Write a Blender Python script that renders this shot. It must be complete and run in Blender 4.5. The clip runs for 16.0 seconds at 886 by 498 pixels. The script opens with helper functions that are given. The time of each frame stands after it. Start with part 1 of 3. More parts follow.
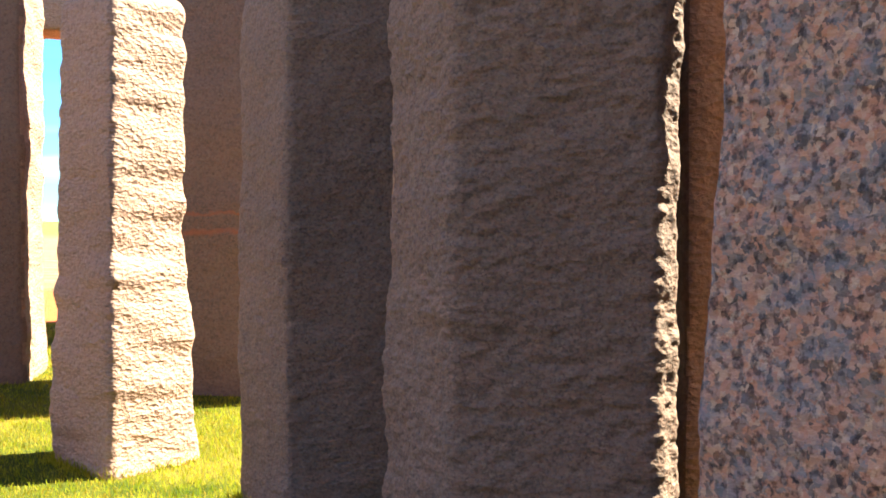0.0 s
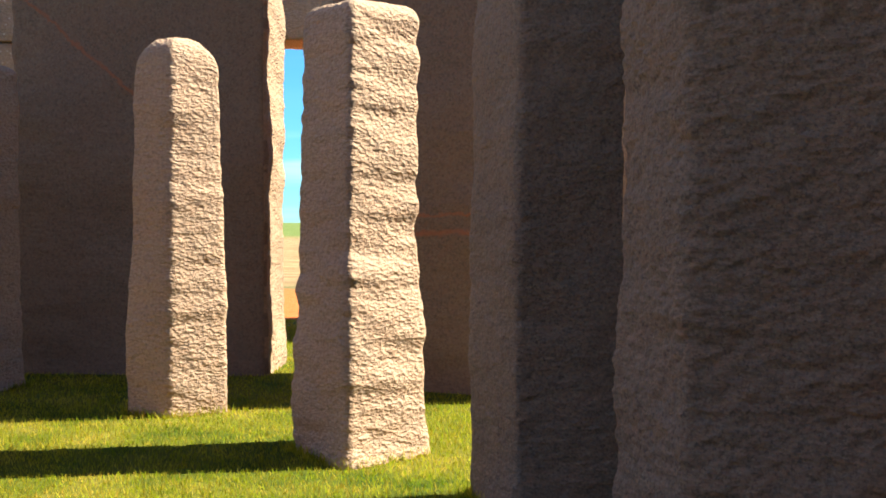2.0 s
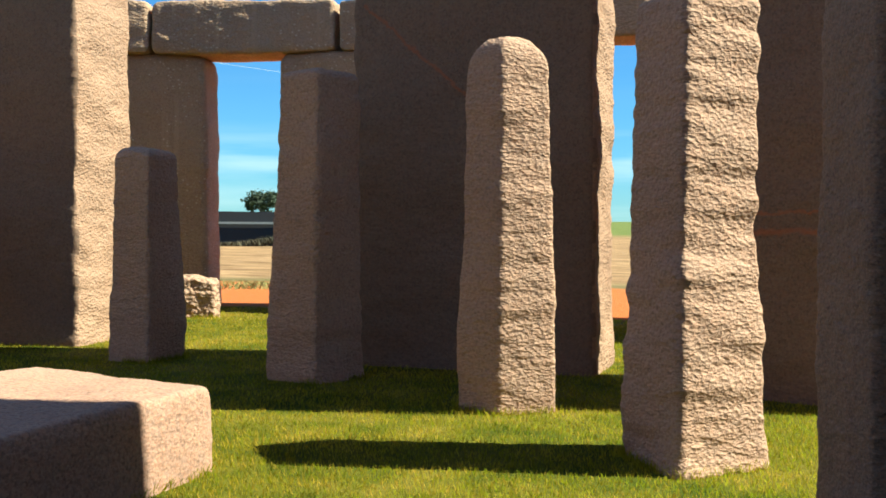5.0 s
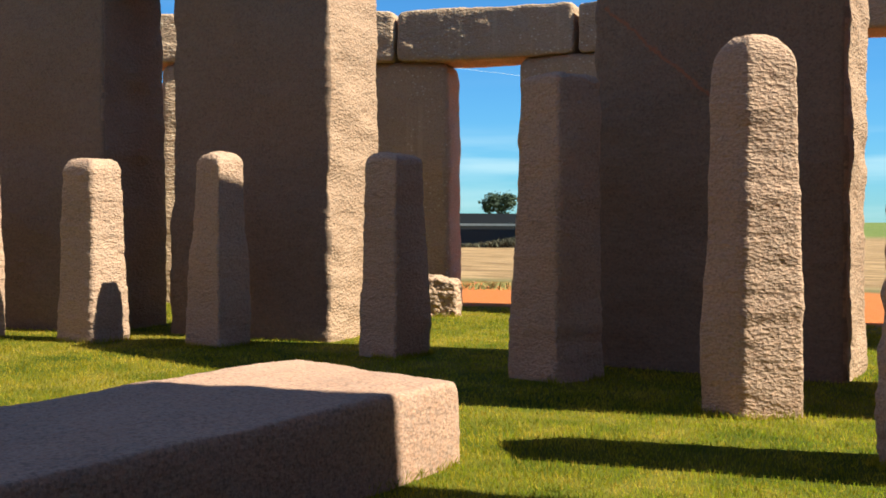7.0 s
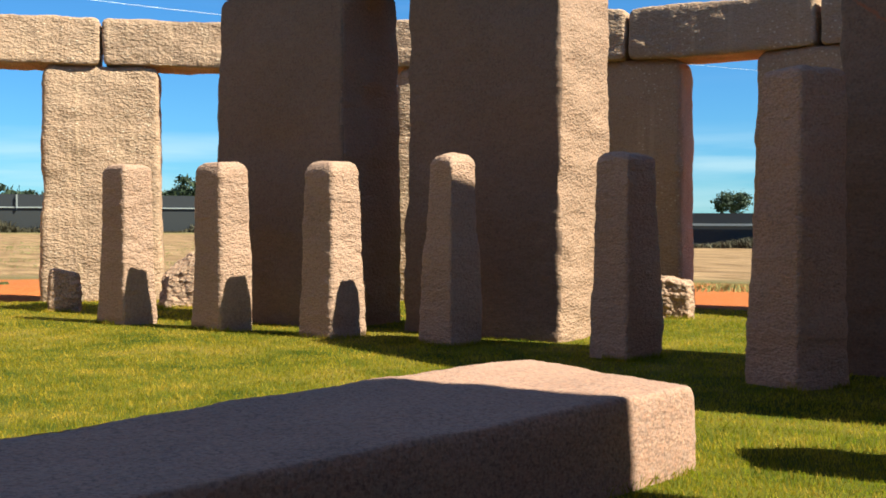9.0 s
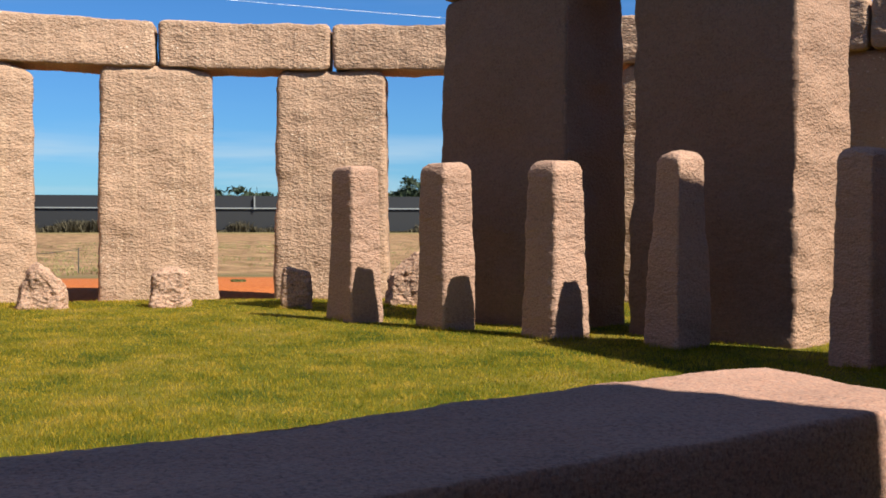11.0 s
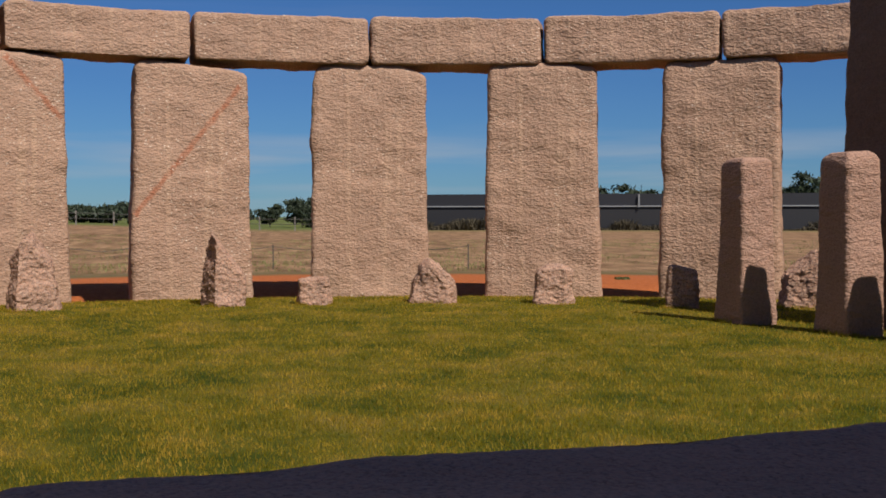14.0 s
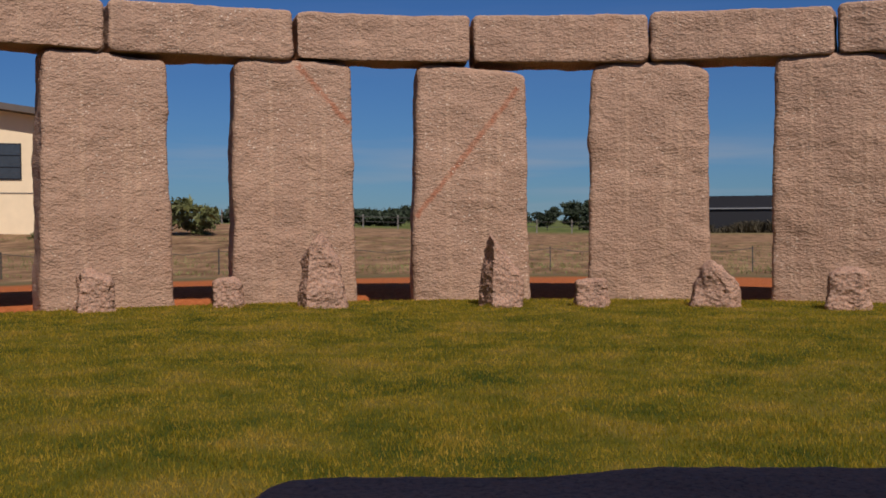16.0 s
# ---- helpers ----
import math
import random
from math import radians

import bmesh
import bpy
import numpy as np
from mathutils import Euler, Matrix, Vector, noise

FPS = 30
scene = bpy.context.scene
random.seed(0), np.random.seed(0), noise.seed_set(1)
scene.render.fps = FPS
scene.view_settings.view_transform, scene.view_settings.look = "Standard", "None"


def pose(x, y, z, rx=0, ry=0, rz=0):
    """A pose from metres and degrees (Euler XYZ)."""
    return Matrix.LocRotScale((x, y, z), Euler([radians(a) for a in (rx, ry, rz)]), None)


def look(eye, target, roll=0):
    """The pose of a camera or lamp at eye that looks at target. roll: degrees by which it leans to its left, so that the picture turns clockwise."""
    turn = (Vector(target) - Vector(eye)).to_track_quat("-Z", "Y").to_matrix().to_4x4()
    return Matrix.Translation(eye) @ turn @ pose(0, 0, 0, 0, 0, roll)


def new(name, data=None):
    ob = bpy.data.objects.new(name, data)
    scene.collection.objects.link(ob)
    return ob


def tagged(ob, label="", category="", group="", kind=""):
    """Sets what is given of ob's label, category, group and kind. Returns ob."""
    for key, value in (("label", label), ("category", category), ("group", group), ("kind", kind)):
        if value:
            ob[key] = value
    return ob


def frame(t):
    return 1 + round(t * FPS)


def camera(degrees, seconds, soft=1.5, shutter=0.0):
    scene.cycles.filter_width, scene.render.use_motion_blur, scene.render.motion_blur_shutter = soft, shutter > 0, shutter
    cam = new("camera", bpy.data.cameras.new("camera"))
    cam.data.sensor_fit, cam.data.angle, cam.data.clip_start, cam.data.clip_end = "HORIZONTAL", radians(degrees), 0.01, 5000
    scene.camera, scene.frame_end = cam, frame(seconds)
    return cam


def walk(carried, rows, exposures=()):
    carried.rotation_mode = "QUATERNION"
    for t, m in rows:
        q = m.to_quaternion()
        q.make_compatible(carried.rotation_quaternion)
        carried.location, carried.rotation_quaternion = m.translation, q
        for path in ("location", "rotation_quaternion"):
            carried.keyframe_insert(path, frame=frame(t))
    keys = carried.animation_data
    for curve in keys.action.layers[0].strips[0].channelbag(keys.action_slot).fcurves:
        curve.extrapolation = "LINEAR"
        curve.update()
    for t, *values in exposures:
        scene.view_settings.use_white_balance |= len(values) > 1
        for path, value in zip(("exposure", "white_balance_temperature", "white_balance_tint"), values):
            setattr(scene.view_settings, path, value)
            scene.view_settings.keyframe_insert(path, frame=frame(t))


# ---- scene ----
cam = camera(42.87, 16.0, 1.75)
# seconds, eye x, y, z, yaw, pitch, roll
PATH = [
    (0, 0.305, -0.056, 1.479, -0.28, -1.31, 0.36),
    (0.5, 0.298, -0.105, 1.478, 2.81, -1.25, 0.42),
    (1, 0.290, -0.111, 1.479, 5.69, -1.28, 0.39),
    (1.5, 0.277, -0.111, 1.477, 8.32, -1.29, 0.42),
    (2, 0.269, -0.099, 1.475, 10.95, -1.30, 0.45),
    (2.5, 0.258, -0.069, 1.476, 13.61, -1.35, 0.42),
    (3, 0.252, -0.027, 1.473, 16.38, -1.37, 0.48),
    (3.5, 0.232, 0.044, 1.471, 19.13, -1.41, 0.38),
    (4, 0.191, 0.080, 1.470, 21.81, -1.44, 0.43),
    (6.5, 0.175, -0.023, 1.470, 36.24, -1.47, 0.24),
    (7, 0.215, -0.073, 1.470, 39.29, -1.47, 0.26),
    (7.5, 0.229, -0.105, 1.470, 42.23, -1.49, 0.32),
    (8, 0.244, -0.129, 1.475, 45.12, -1.51, 0.26),
    (8.5, 0.218, -0.115, 1.475, 47.96, -1.52, 0.23),
    (9, 0.178, -0.086, 1.473, 50.80, -1.52, 0.21),
    (11.5, -0.027, 0.013, 1.472, 64.91, -1.60, 0.10),
    (12, -0.098, 0.036, 1.472, 67.90, -1.66, 0.07),
    (12.5, -0.189, 0.064, 1.462, 71.06, -1.67, 0.08),
    (13, -0.269, 0.100, 1.455, 74.39, -1.69, 0.00),
    (13.5, -0.360, 0.141, 1.446, 77.89, -1.69, -0.04),
    (14, -0.461, 0.156, 1.435, 81.35, -1.65, -0.06),
    (14.5, -0.535, 0.155, 1.427, 84.82, -1.61, -0.12),
    (15, -0.588, 0.152, 1.416, 88.30, -1.55, -0.14),
    (15.5, -0.648, 0.155, 1.412, 91.83, -1.52, -0.23),
    (16, -0.690, 0.154, 1.399, 95.34, -1.46, -0.26),
]
EXPOSURES = [(0.0, 2.85, 6550, -3), (1.0, 2.45, 6500, -9), (2.0, 2.04, 6450, -13), (3.5, 1.74, 6400, -16), (7.0, 1.40, 6350, -11), (9.0, 1.33, 6350, -9),
             (11.5, 0.78, 6300, 6), (12.5, 0.46, 6300, 7), (14.0, 0.03, 6250, 13), (16.0, -0.30, 6200, 17)]
walk(cam, [(t, pose(x, y, z, 90 + pitch, 0, yaw) @ pose(0, 0, 0, 0, 0, roll)) for t, x, y, z, yaw, pitch, roll in PATH], EXPOSURES)

# ---- world and sun ----
SUN_TURN, SUN_UP = radians(24.0), radians(49.0)   # direction to the sun: angle from +x, height
to_sun = Vector((math.cos(SUN_TURN) * math.cos(SUN_UP), math.sin(SUN_TURN) * math.cos(SUN_UP), math.sin(SUN_UP)))
world = bpy.data.worlds.new("sky")
scene.world = world
world.use_nodes = True
wn, wl = world.node_tree.nodes, world.node_tree.links
sky = wn.new("ShaderNodeTexSky")
sky.sky_type, sky.sun_disc = "NISHITA", False
sky.sun_elevation, sky.sun_rotation = SUN_UP, math.pi / 2 - SUN_TURN
sky.air_density, sky.dust_density, sky.ozone_density = 1.0, 0.0, 1.5
deep = wn.new("ShaderNodeMix")
deep.data_type, deep.blend_type = "RGBA", "MULTIPLY"
deep.inputs[0].default_value, deep.inputs[7].default_value = 1.0, (0.47, 0.89, 1.52, 1)
wl.new(sky.outputs[0], deep.inputs[6])
# thin streaks of cloud low over the horizon
tco, spz = wn.new("ShaderNodeTexCoord"), wn.new("ShaderNodeSeparateXYZ")
wl.new(tco.outputs["Generated"], spz.inputs[0])
stretch, puff = wn.new("ShaderNodeMapping"), wn.new("ShaderNodeTexNoise")
stretch.inputs["Scale"].default_value = (2.2, 2.2, 30)
puff.inputs["Scale"].default_value, puff.inputs["Detail"].default_value = 1.6, 6
wl.new(tco.outputs["Generated"], stretch.inputs[0])
wl.new(stretch.outputs[0], puff.inputs["Vector"])
band = wn.new("ShaderNodeValToRGB")
for e, (p, c) in zip([band.color_ramp.elements[0], band.color_ramp.elements[1], band.color_ramp.elements.new(0.06), band.color_ramp.elements.new(0.09)], ((0.0, 0.5), (0.03, 1.0), (0.055, 0.8), (0.085, 0.0))):
    e.position, e.color = p, (c, c, c, 1)
wl.new(spz.outputs[2], band.inputs[0])
thin = wn.new("ShaderNodeMapRange")
thin.inputs[1].default_value, thin.inputs[2].default_value, thin.inputs[4].default_value = 0.46, 0.66, 0.55
wl.new(puff.outputs[0], thin.inputs[0])
much = wn.new("ShaderNodeMath")
much.operation = "MULTIPLY"
wl.new(band.outputs[0], much.inputs[0])
wl.new(thin.outputs[0], much.inputs[1])
veil = wn.new("ShaderNodeMix")
veil.data_type = "RGBA"
veil.inputs[7].default_value = (9.5, 10.5, 11.5, 1)
wl.new(much.outputs[0], veil.inputs[0])
wl.new(deep.outputs[2], veil.inputs[6])
wl.new(veil.outputs[2], wn["Background"].inputs[0])
wn["Background"].inputs[1].default_value = 0.038
sun = new("sun", bpy.data.lights.new("sun", "SUN"))
sun.data.energy, sun.data.angle, sun.data.color = 5.0, radians(0.55), (1.0, 0.95, 0.87)
sun.matrix_world = look(to_sun * 60, (0, 0, 0))


# ---- materials ----
def mat(name):
    m = bpy.data.materials.new(name)
    m.use_nodes = True
    nt = m.node_tree
    return m, nt, nt.nodes["Principled BSDF"]


def node(nt, kind, **kw):
    n = nt.nodes.new(kind)
    for k, v in kw.items():
        n.inputs[k.replace("_", " ")].default_value = v
    return n


def ramp(nt, fac, *stops):
    r = nt.nodes.new("ShaderNodeValToRGB")
    el = r.color_ramp.elements
    while len(el) < len(stops):
        el.new(0.5)
    for e, (p, c) in zip(el, stops):
        e.position, e.color = p, (*c, 1)
    nt.links.new(fac, r.inputs[0])
    return r.outputs[0]


def mix(nt, fac, a, b, blend="MIX"):
    n = nt.nodes.new("ShaderNodeMix")
    n.data_type, n.blend_type = "RGBA", blend
    for sock, val in ((n.inputs[0], fac), (n.inputs[6], a), (n.inputs[7], b)):
        if isinstance(val, bpy.types.NodeSocket):
            nt.links.new(val, sock)
        else:
            sock.default_value = val if not isinstance(val, tuple) else (*val, 1)
    return n.outputs[2]


def coords(nt, sx=1, sy=1, sz=1):
    tc = nt.nodes.new("ShaderNodeTexCoord")
    mp = nt.nodes.new("ShaderNodeMapping")
    mp.inputs["Scale"].default_value = (sx, sy, sz)
    nt.links.new(tc.outputs["Object"], mp.inputs[0])
    return mp.outputs[0]


def tex(nt, vec, scale, detail=4, rough=0.55):
    n = node(nt, "ShaderNodeTexNoise", Scale=scale, Detail=detail, Roughness=rough)
    nt.links.new(vec, n.inputs["Vector"])
    return n.outputs[0]


def math_node(nt, op, a, b):
    n = nt.nodes.new("ShaderNodeMath")
    n.operation = op
    for sock, val in ((n.inputs[0], a), (n.inputs[1], b)):
        if isinstance(val, bpy.types.NodeSocket):
            nt.links.new(val, sock)
        else:
            sock.default_value = val
    return n.outputs[0]


def granite(name, tint, lines=None, speckle=1.0, bump=0.6, peck=26, veins=(), coarse=1.0, crystals=0.42):
    """Pink granite: crystals, mottling, pecked relief. lines: 'h' saw lines or 'v' drill lines. veins: rusty seams across the
    face, each x0, z0, x1, z1 and half width in the stone's own metres."""
    m, nt, bs = mat(name)
    co = coords(nt)
    broad = tex(nt, co, 0.9, 5)
    mid = tex(nt, co, 7, 5)
    col = ramp(nt, broad, (0.3, tuple(c * 0.84 for c in tint)), (0.7, tuple(c * 1.12 for c in tint)))
    col = mix(nt, math_node(nt, "MULTIPLY", mid, 0.4), col, (tint[0] * 1.05, tint[1] * 0.78, tint[2] * 0.62))
    vo = node(nt, "ShaderNodeTexVoronoi", Scale=58 / coarse, Randomness=1.0)
    warp = node(nt, "ShaderNodeTexNoise", Scale=45 / coarse, Detail=2)
    nt.links.new(co, warp.inputs["Vector"])
    wv3 = nt.nodes.new("ShaderNodeVectorMath")
    wv3.operation = "MULTIPLY_ADD"
    nt.links.new(warp.outputs["Color"], wv3.inputs[0])
    wv3.inputs[1].default_value = (0.03, 0.03, 0.03)
    nt.links.new(co, wv3.inputs[2])
    nt.links.new(wv3.outputs[0], vo.inputs["Vector"])
    grain = ramp(nt, vo.outputs["Color"], (0.20, (0.06, 0.06, 0.07)), (0.36, (0.34, 0.34, 0.36)), (0.60, (0.66, 0.33, 0.23)), (0.88, (0.72, 0.58, 0.47)))
    col = mix(nt, crystals * speckle, col, grain)
    if crystals > 0.5:
        cloudy = tex(nt, co, 13, 5, 0.65)
        col = mix(nt, ramp(nt, cloudy, (0.52, (0, 0, 0)), (0.66, (0.42, 0.42, 0.42))), col, (0.52, 0.25, 0.17))
        col = mix(nt, ramp(nt, cloudy, (0.38, (0.6, 0.6, 0.6)), (0.52, (0, 0, 0))), col, (0.20, 0.25, 0.33))
    dark = ramp(nt, tex(nt, co, 40 / coarse, 3, 0.6), (0.36, (0.16, 0.16, 0.19)), (0.49, (1, 1, 1)))
    col = mix(nt, 0.75 * speckle, col, dark, "MULTIPLY")
    light = ramp(nt, tex(nt, co, 90, 2), (0.66, (0, 0, 0)), (0.74, (0.12, 0.11, 0.10)))
    col = mix(nt, 1.0, col, light, "ADD")
    rust = ramp(nt, tex(nt, coords(nt, 1.4, 1.4, 0.5), 1.1, 6, 0.65), (0.60, (0, 0, 0)), (0.74, (1, 1, 1)))
    col = mix(nt, math_node(nt, "MULTIPLY", rust, 0.3), col, (0.36, 0.20, 0.12))
    if veins:
        tc = nt.nodes.new("ShaderNodeTexCoord")
        sep = nt.nodes.new("ShaderNodeSeparateXYZ")
        nt.links.new(tc.outputs["Object"], sep.inputs[0])
        bend = math_node(nt, "MULTIPLY", math_node(nt, "SUBTRACT", tex(nt, co, 6, 5, 0.7), 0.5), 0.14)
        for x0, z0, x1, z1, half in veins:
            ln = math.hypot(x1 - x0, z1 - z0)
            ux, uz = (x1 - x0) / ln, (z1 - z0) / ln
            across = math_node(nt, "SUBTRACT", math_node(nt, "MULTIPLY", sep.outputs[0], uz), math_node(nt, "MULTIPLY", sep.outputs[2], ux))
            across = math_node(nt, "ABSOLUTE", math_node(nt, "ADD", math_node(nt, "SUBTRACT", across, x0 * uz - z0 * ux), bend), 0)
            along = math_node(nt, "ADD", math_node(nt, "MULTIPLY", sep.outputs[0], ux), math_node(nt, "MULTIPLY", sep.outputs[2], uz))
            along = math_node(nt, "ABSOLUTE", math_node(nt, "SUBTRACT", along, x0 * ux + z0 * uz + ln / 2), 0)
            mk = nt.nodes.new("ShaderNodeMapRange")
            mk.inputs[1].default_value, mk.inputs[2].default_value = half, half * 0.3
            nt.links.new(across, mk.inputs[0])
            on = math_node(nt, "MULTIPLY", mk.outputs[0], math_node(nt, "LESS_THAN", along, ln / 2))
            col = mix(nt, math_node(nt, "MULTIPLY", on, math_node(nt, "MULTIPLY", tex(nt, co, 9, 4, 0.7), 1.15)), col, (0.44, 0.15, 0.07))
    # scooped tool marks with crisp rims between them
    drift = node(nt, "ShaderNodeTexNoise", Scale=peck * 0.8, Detail=3)
    squash = coords(nt, 1, 1, 1.7)
    nt.links.new(squash, drift.inputs["Vector"])
    bent = nt.nodes.new("ShaderNodeVectorMath")
    bent.operation = "MULTIPLY_ADD"
    nt.links.new(drift.outputs["Color"], bent.inputs[0])
    bent.inputs[1].default_value = (1.1 / peck, 1.1 / peck, 1.1 / peck)
    nt.links.new(squash, bent.inputs[2])
    scoop = node(nt, "ShaderNodeTexVoronoi", Scale=peck, Randomness=1.0)
    nt.links.new(bent.outputs[0], scoop.inputs["Vector"])
    h = math_node(nt, "ADD", math_node(nt, "MULTIPLY", scoop.outputs["Distance"], 0.5), math_node(nt, "MULTIPLY", tex(nt, squash, peck * 0.6, 3, 0.5), 0.8))
    h = math_node(nt, "ADD", h, math_node(nt, "MULTIPLY", tex(nt, co, peck * 3.1, 3, 0.55), 0.3))
    if lines == "v":
        streak = tex(nt, coords(nt, 6.5, 0.01, 0.22), 1.0, 2)
        col = mix(nt, math_node(nt, "MULTIPLY", ramp(nt, streak, (0.56, (0, 0, 0)), (0.66, (1, 1, 1))), 0.34), col, (tint[0] * 1.3, tint[1] * 1.28, tint[2] * 1.22))
        h = math_node(nt, "ADD", h, math_node(nt, "MULTIPLY", streak, 0.8))
        # small pale specks scattered over the face
        fleck = node(nt, "ShaderNodeTexVoronoi", Scale=13.0, Randomness=1.0)
        nt.links.new(coords(nt, 1, 1, 1.5), fleck.inputs["Vector"])
        col = mix(nt, math_node(nt, "MULTIPLY", ramp(nt, fleck.outputs["Distance"], (0.17, (1, 1, 1)), (0.27, (0, 0, 0))), ramp(nt, fleck.outputs["Color"], (0.55, (0, 0, 0)), (0.75, (0.7, 0.7, 0.7)))), col, (0.88, 0.80, 0.70))
    elif lines == "h":
        h = math_node(nt, "ADD", h, math_node(nt, "MULTIPLY", tex(nt, coords(nt, 0.25, 0.25, 14), 1.3, 4, 0.6), 0.5))
    col = mix(nt, 1.0, col, (0.82, 0.71, 0.605), "MULTIPLY")
    nt.links.new(col, bs.inputs["Base Color"])
    bs.inputs["Roughness"].default_value = 0.85
    bs.inputs["Specular IOR Level"].default_value = 0.25
    b = node(nt, "ShaderNodeBump", Strength=bump, Distance=0.05 if lines == "v" else 0.03)
    nt.links.new(h, b.inputs["Height"])
    nt.links.new(b.outputs[0], bs.inputs["Normal"])
    return m


def plain(name, color, rough=0.7, metal=0.0, vary=0.12, scale=6.0, bump=0.1):
    m, nt, bs = mat(name)
    n = tex(nt, coords(nt), scale, 5)
    nt.links.new(ramp(nt, n, (0.3, tuple(c * (1 - vary) for c in color)), (0.7, tuple(min(1, c * (1 + vary)) for c in color))), bs.inputs["Base Color"])
    bs.inputs["Roughness"].default_value, bs.inputs["Metallic"].default_value = rough, metal
    b = node(nt, "ShaderNodeBump", Strength=bump, Distance=0.02)
    nt.links.new(n, b.inputs["Height"])
    nt.links.new(b.outputs[0], bs.inputs["Normal"])
    return m


M_BLUE = granite("granite_rough", (0.50, 0.355, 0.29), None, 0.34, 0.72, 27)
# finer grain of the pillar granite, darkened because its two pillars stand in shade
M_FINE_SHADED = granite("granite_fine_shaded", (0.26, 0.195, 0.16), None, 0.42, 0.38, 34, (), 0.6)
M_NEAR = granite("granite_speckled", (0.48, 0.35, 0.30), None, 1.0, 0.35, 30, (), 0.8, 0.7)
# sawn trilithon faces: base colour darkened to carry their shade
M_SAW_SHADED = granite("granite_sawn_shaded", (0.225, 0.160, 0.128), "h", 0.25, 0.25, 18)
M_SAW_VEIN_SHADED = granite("granite_sawn_cracked_shaded", (0.225, 0.160, 0.128), "h", 0.25, 0.25, 18, [(-1.2, 1.54, 1.2, 1.57, 0.018), (-1.2, 1.36, 1.2, 1.42, 0.034)])
M_SAW_SEAM_SHADED = granite("granite_sawn_seam_shaded", (0.225, 0.160, 0.128), "h", 0.25, 0.25, 18, [(-1.1, 3.6, 0.0, 2.65, 0.022)])
M_SARSEN = granite("granite_drilled", (0.505, 0.376, 0.287), "v", 0.32, 0.6, 17)
M_VEIN_A = granite("granite_drilled_seam", (0.505, 0.376, 0.287), "v", 0.32, 0.6, 17, [(0.05, 4.1, 0.95, 3.1, 0.07)])
M_VEIN_B = granite("granite_drilled_long_seam", (0.505, 0.376, 0.287), "v", 0.32, 0.6, 17, [(0.85, 3.75, -0.98, 1.46, 0.065)])
# split ends of the same uprights: lighter tone, sunlight put into the colour
M_SPLIT_LIT = granite("granite_split_lit", (0.39, 0.275, 0.212), None, 0.3, 0.8, 20)
M_ALTAR = granite("granite_altar", (0.45, 0.295, 0.245), None, 0.5, 0.28, 30)
M_ROCK = granite("granite_boulder", (0.54, 0.39, 0.30), None, 0.8, 1.0, 12)


# ---- numeric helpers ----
def lattice(ix, iy, iz, seed):
    h = (ix * 374761393 + iy * 668265263 + iz * 2147483647 + seed * 974634777) & 0xFFFFFFFF
    h = ((h ^ (h >> 13)) * 1274126177) & 0xFFFFFFFF
    h = ((h ^ (h >> 16)) * 2246822519) & 0xFFFFFFFF
    return ((h ^ (h >> 15)) & 0xFFFFFF) / 8388607.5 - 1.0


def vnoise(p, seed=0):
    """Smooth value noise in -1..1 at the rows of p."""
    i = np.floor(p).astype(np.int64)
    f = p - i
    f = f * f * f * (f * (f * 6 - 15) + 10)
    out = 0.0
    for dx in (0, 1):
        for dy in (0, 1):
            for dz in (0, 1):
                w = (f[:, 0] if dx else 1 - f[:, 0]) * (f[:, 1] if dy else 1 - f[:, 1]) * (f[:, 2] if dz else 1 - f[:, 2])
                out = out + w * lattice(i[:, 0] + dx, i[:, 1] + dy, i[:, 2] + dz, seed)
    return out


def fbm(p, seed, octaves=4, gain=0.5):
    out, a = 0.0, 1.0
    for k in range(octaves):
        out = out + a * vnoise(p * 2.03 ** k + 17.3 * k, seed + k)
        a *= gain
    return out


def round_outline(corners, radius, n):
    """n points, evenly spaced, round a polygon (counter-clockwise) with rounded corners."""
    pts, c = [], [np.array(p, float) for p in corners]
    for i, p in enumerate(c):
        a, b = c[i - 1] - p, c[(i + 1) % len(c)] - p
        la, lb = np.linalg.norm(a), np.linalg.norm(b)
        r = min(radius, 0.42 * la, 0.42 * lb)
        p0, p1 = p + a / la * r, p + b / lb * r
        for s in np.linspace(0, 1, 9):
            pts.append((1 - s) ** 2 * p0 + 2 * s * (1 - s) * p + s * s * p1)
    pts = np.array(pts + [pts[0]])
    d = np.r_[0, np.cumsum(np.linalg.norm(np.diff(pts, axis=0), axis=1))]
    s = np.linspace(0, d[-1], n, endpoint=False)
    return np.stack([np.interp(s, d, pts[:, 0]), np.interp(s, d, pts[:, 1])], -1)


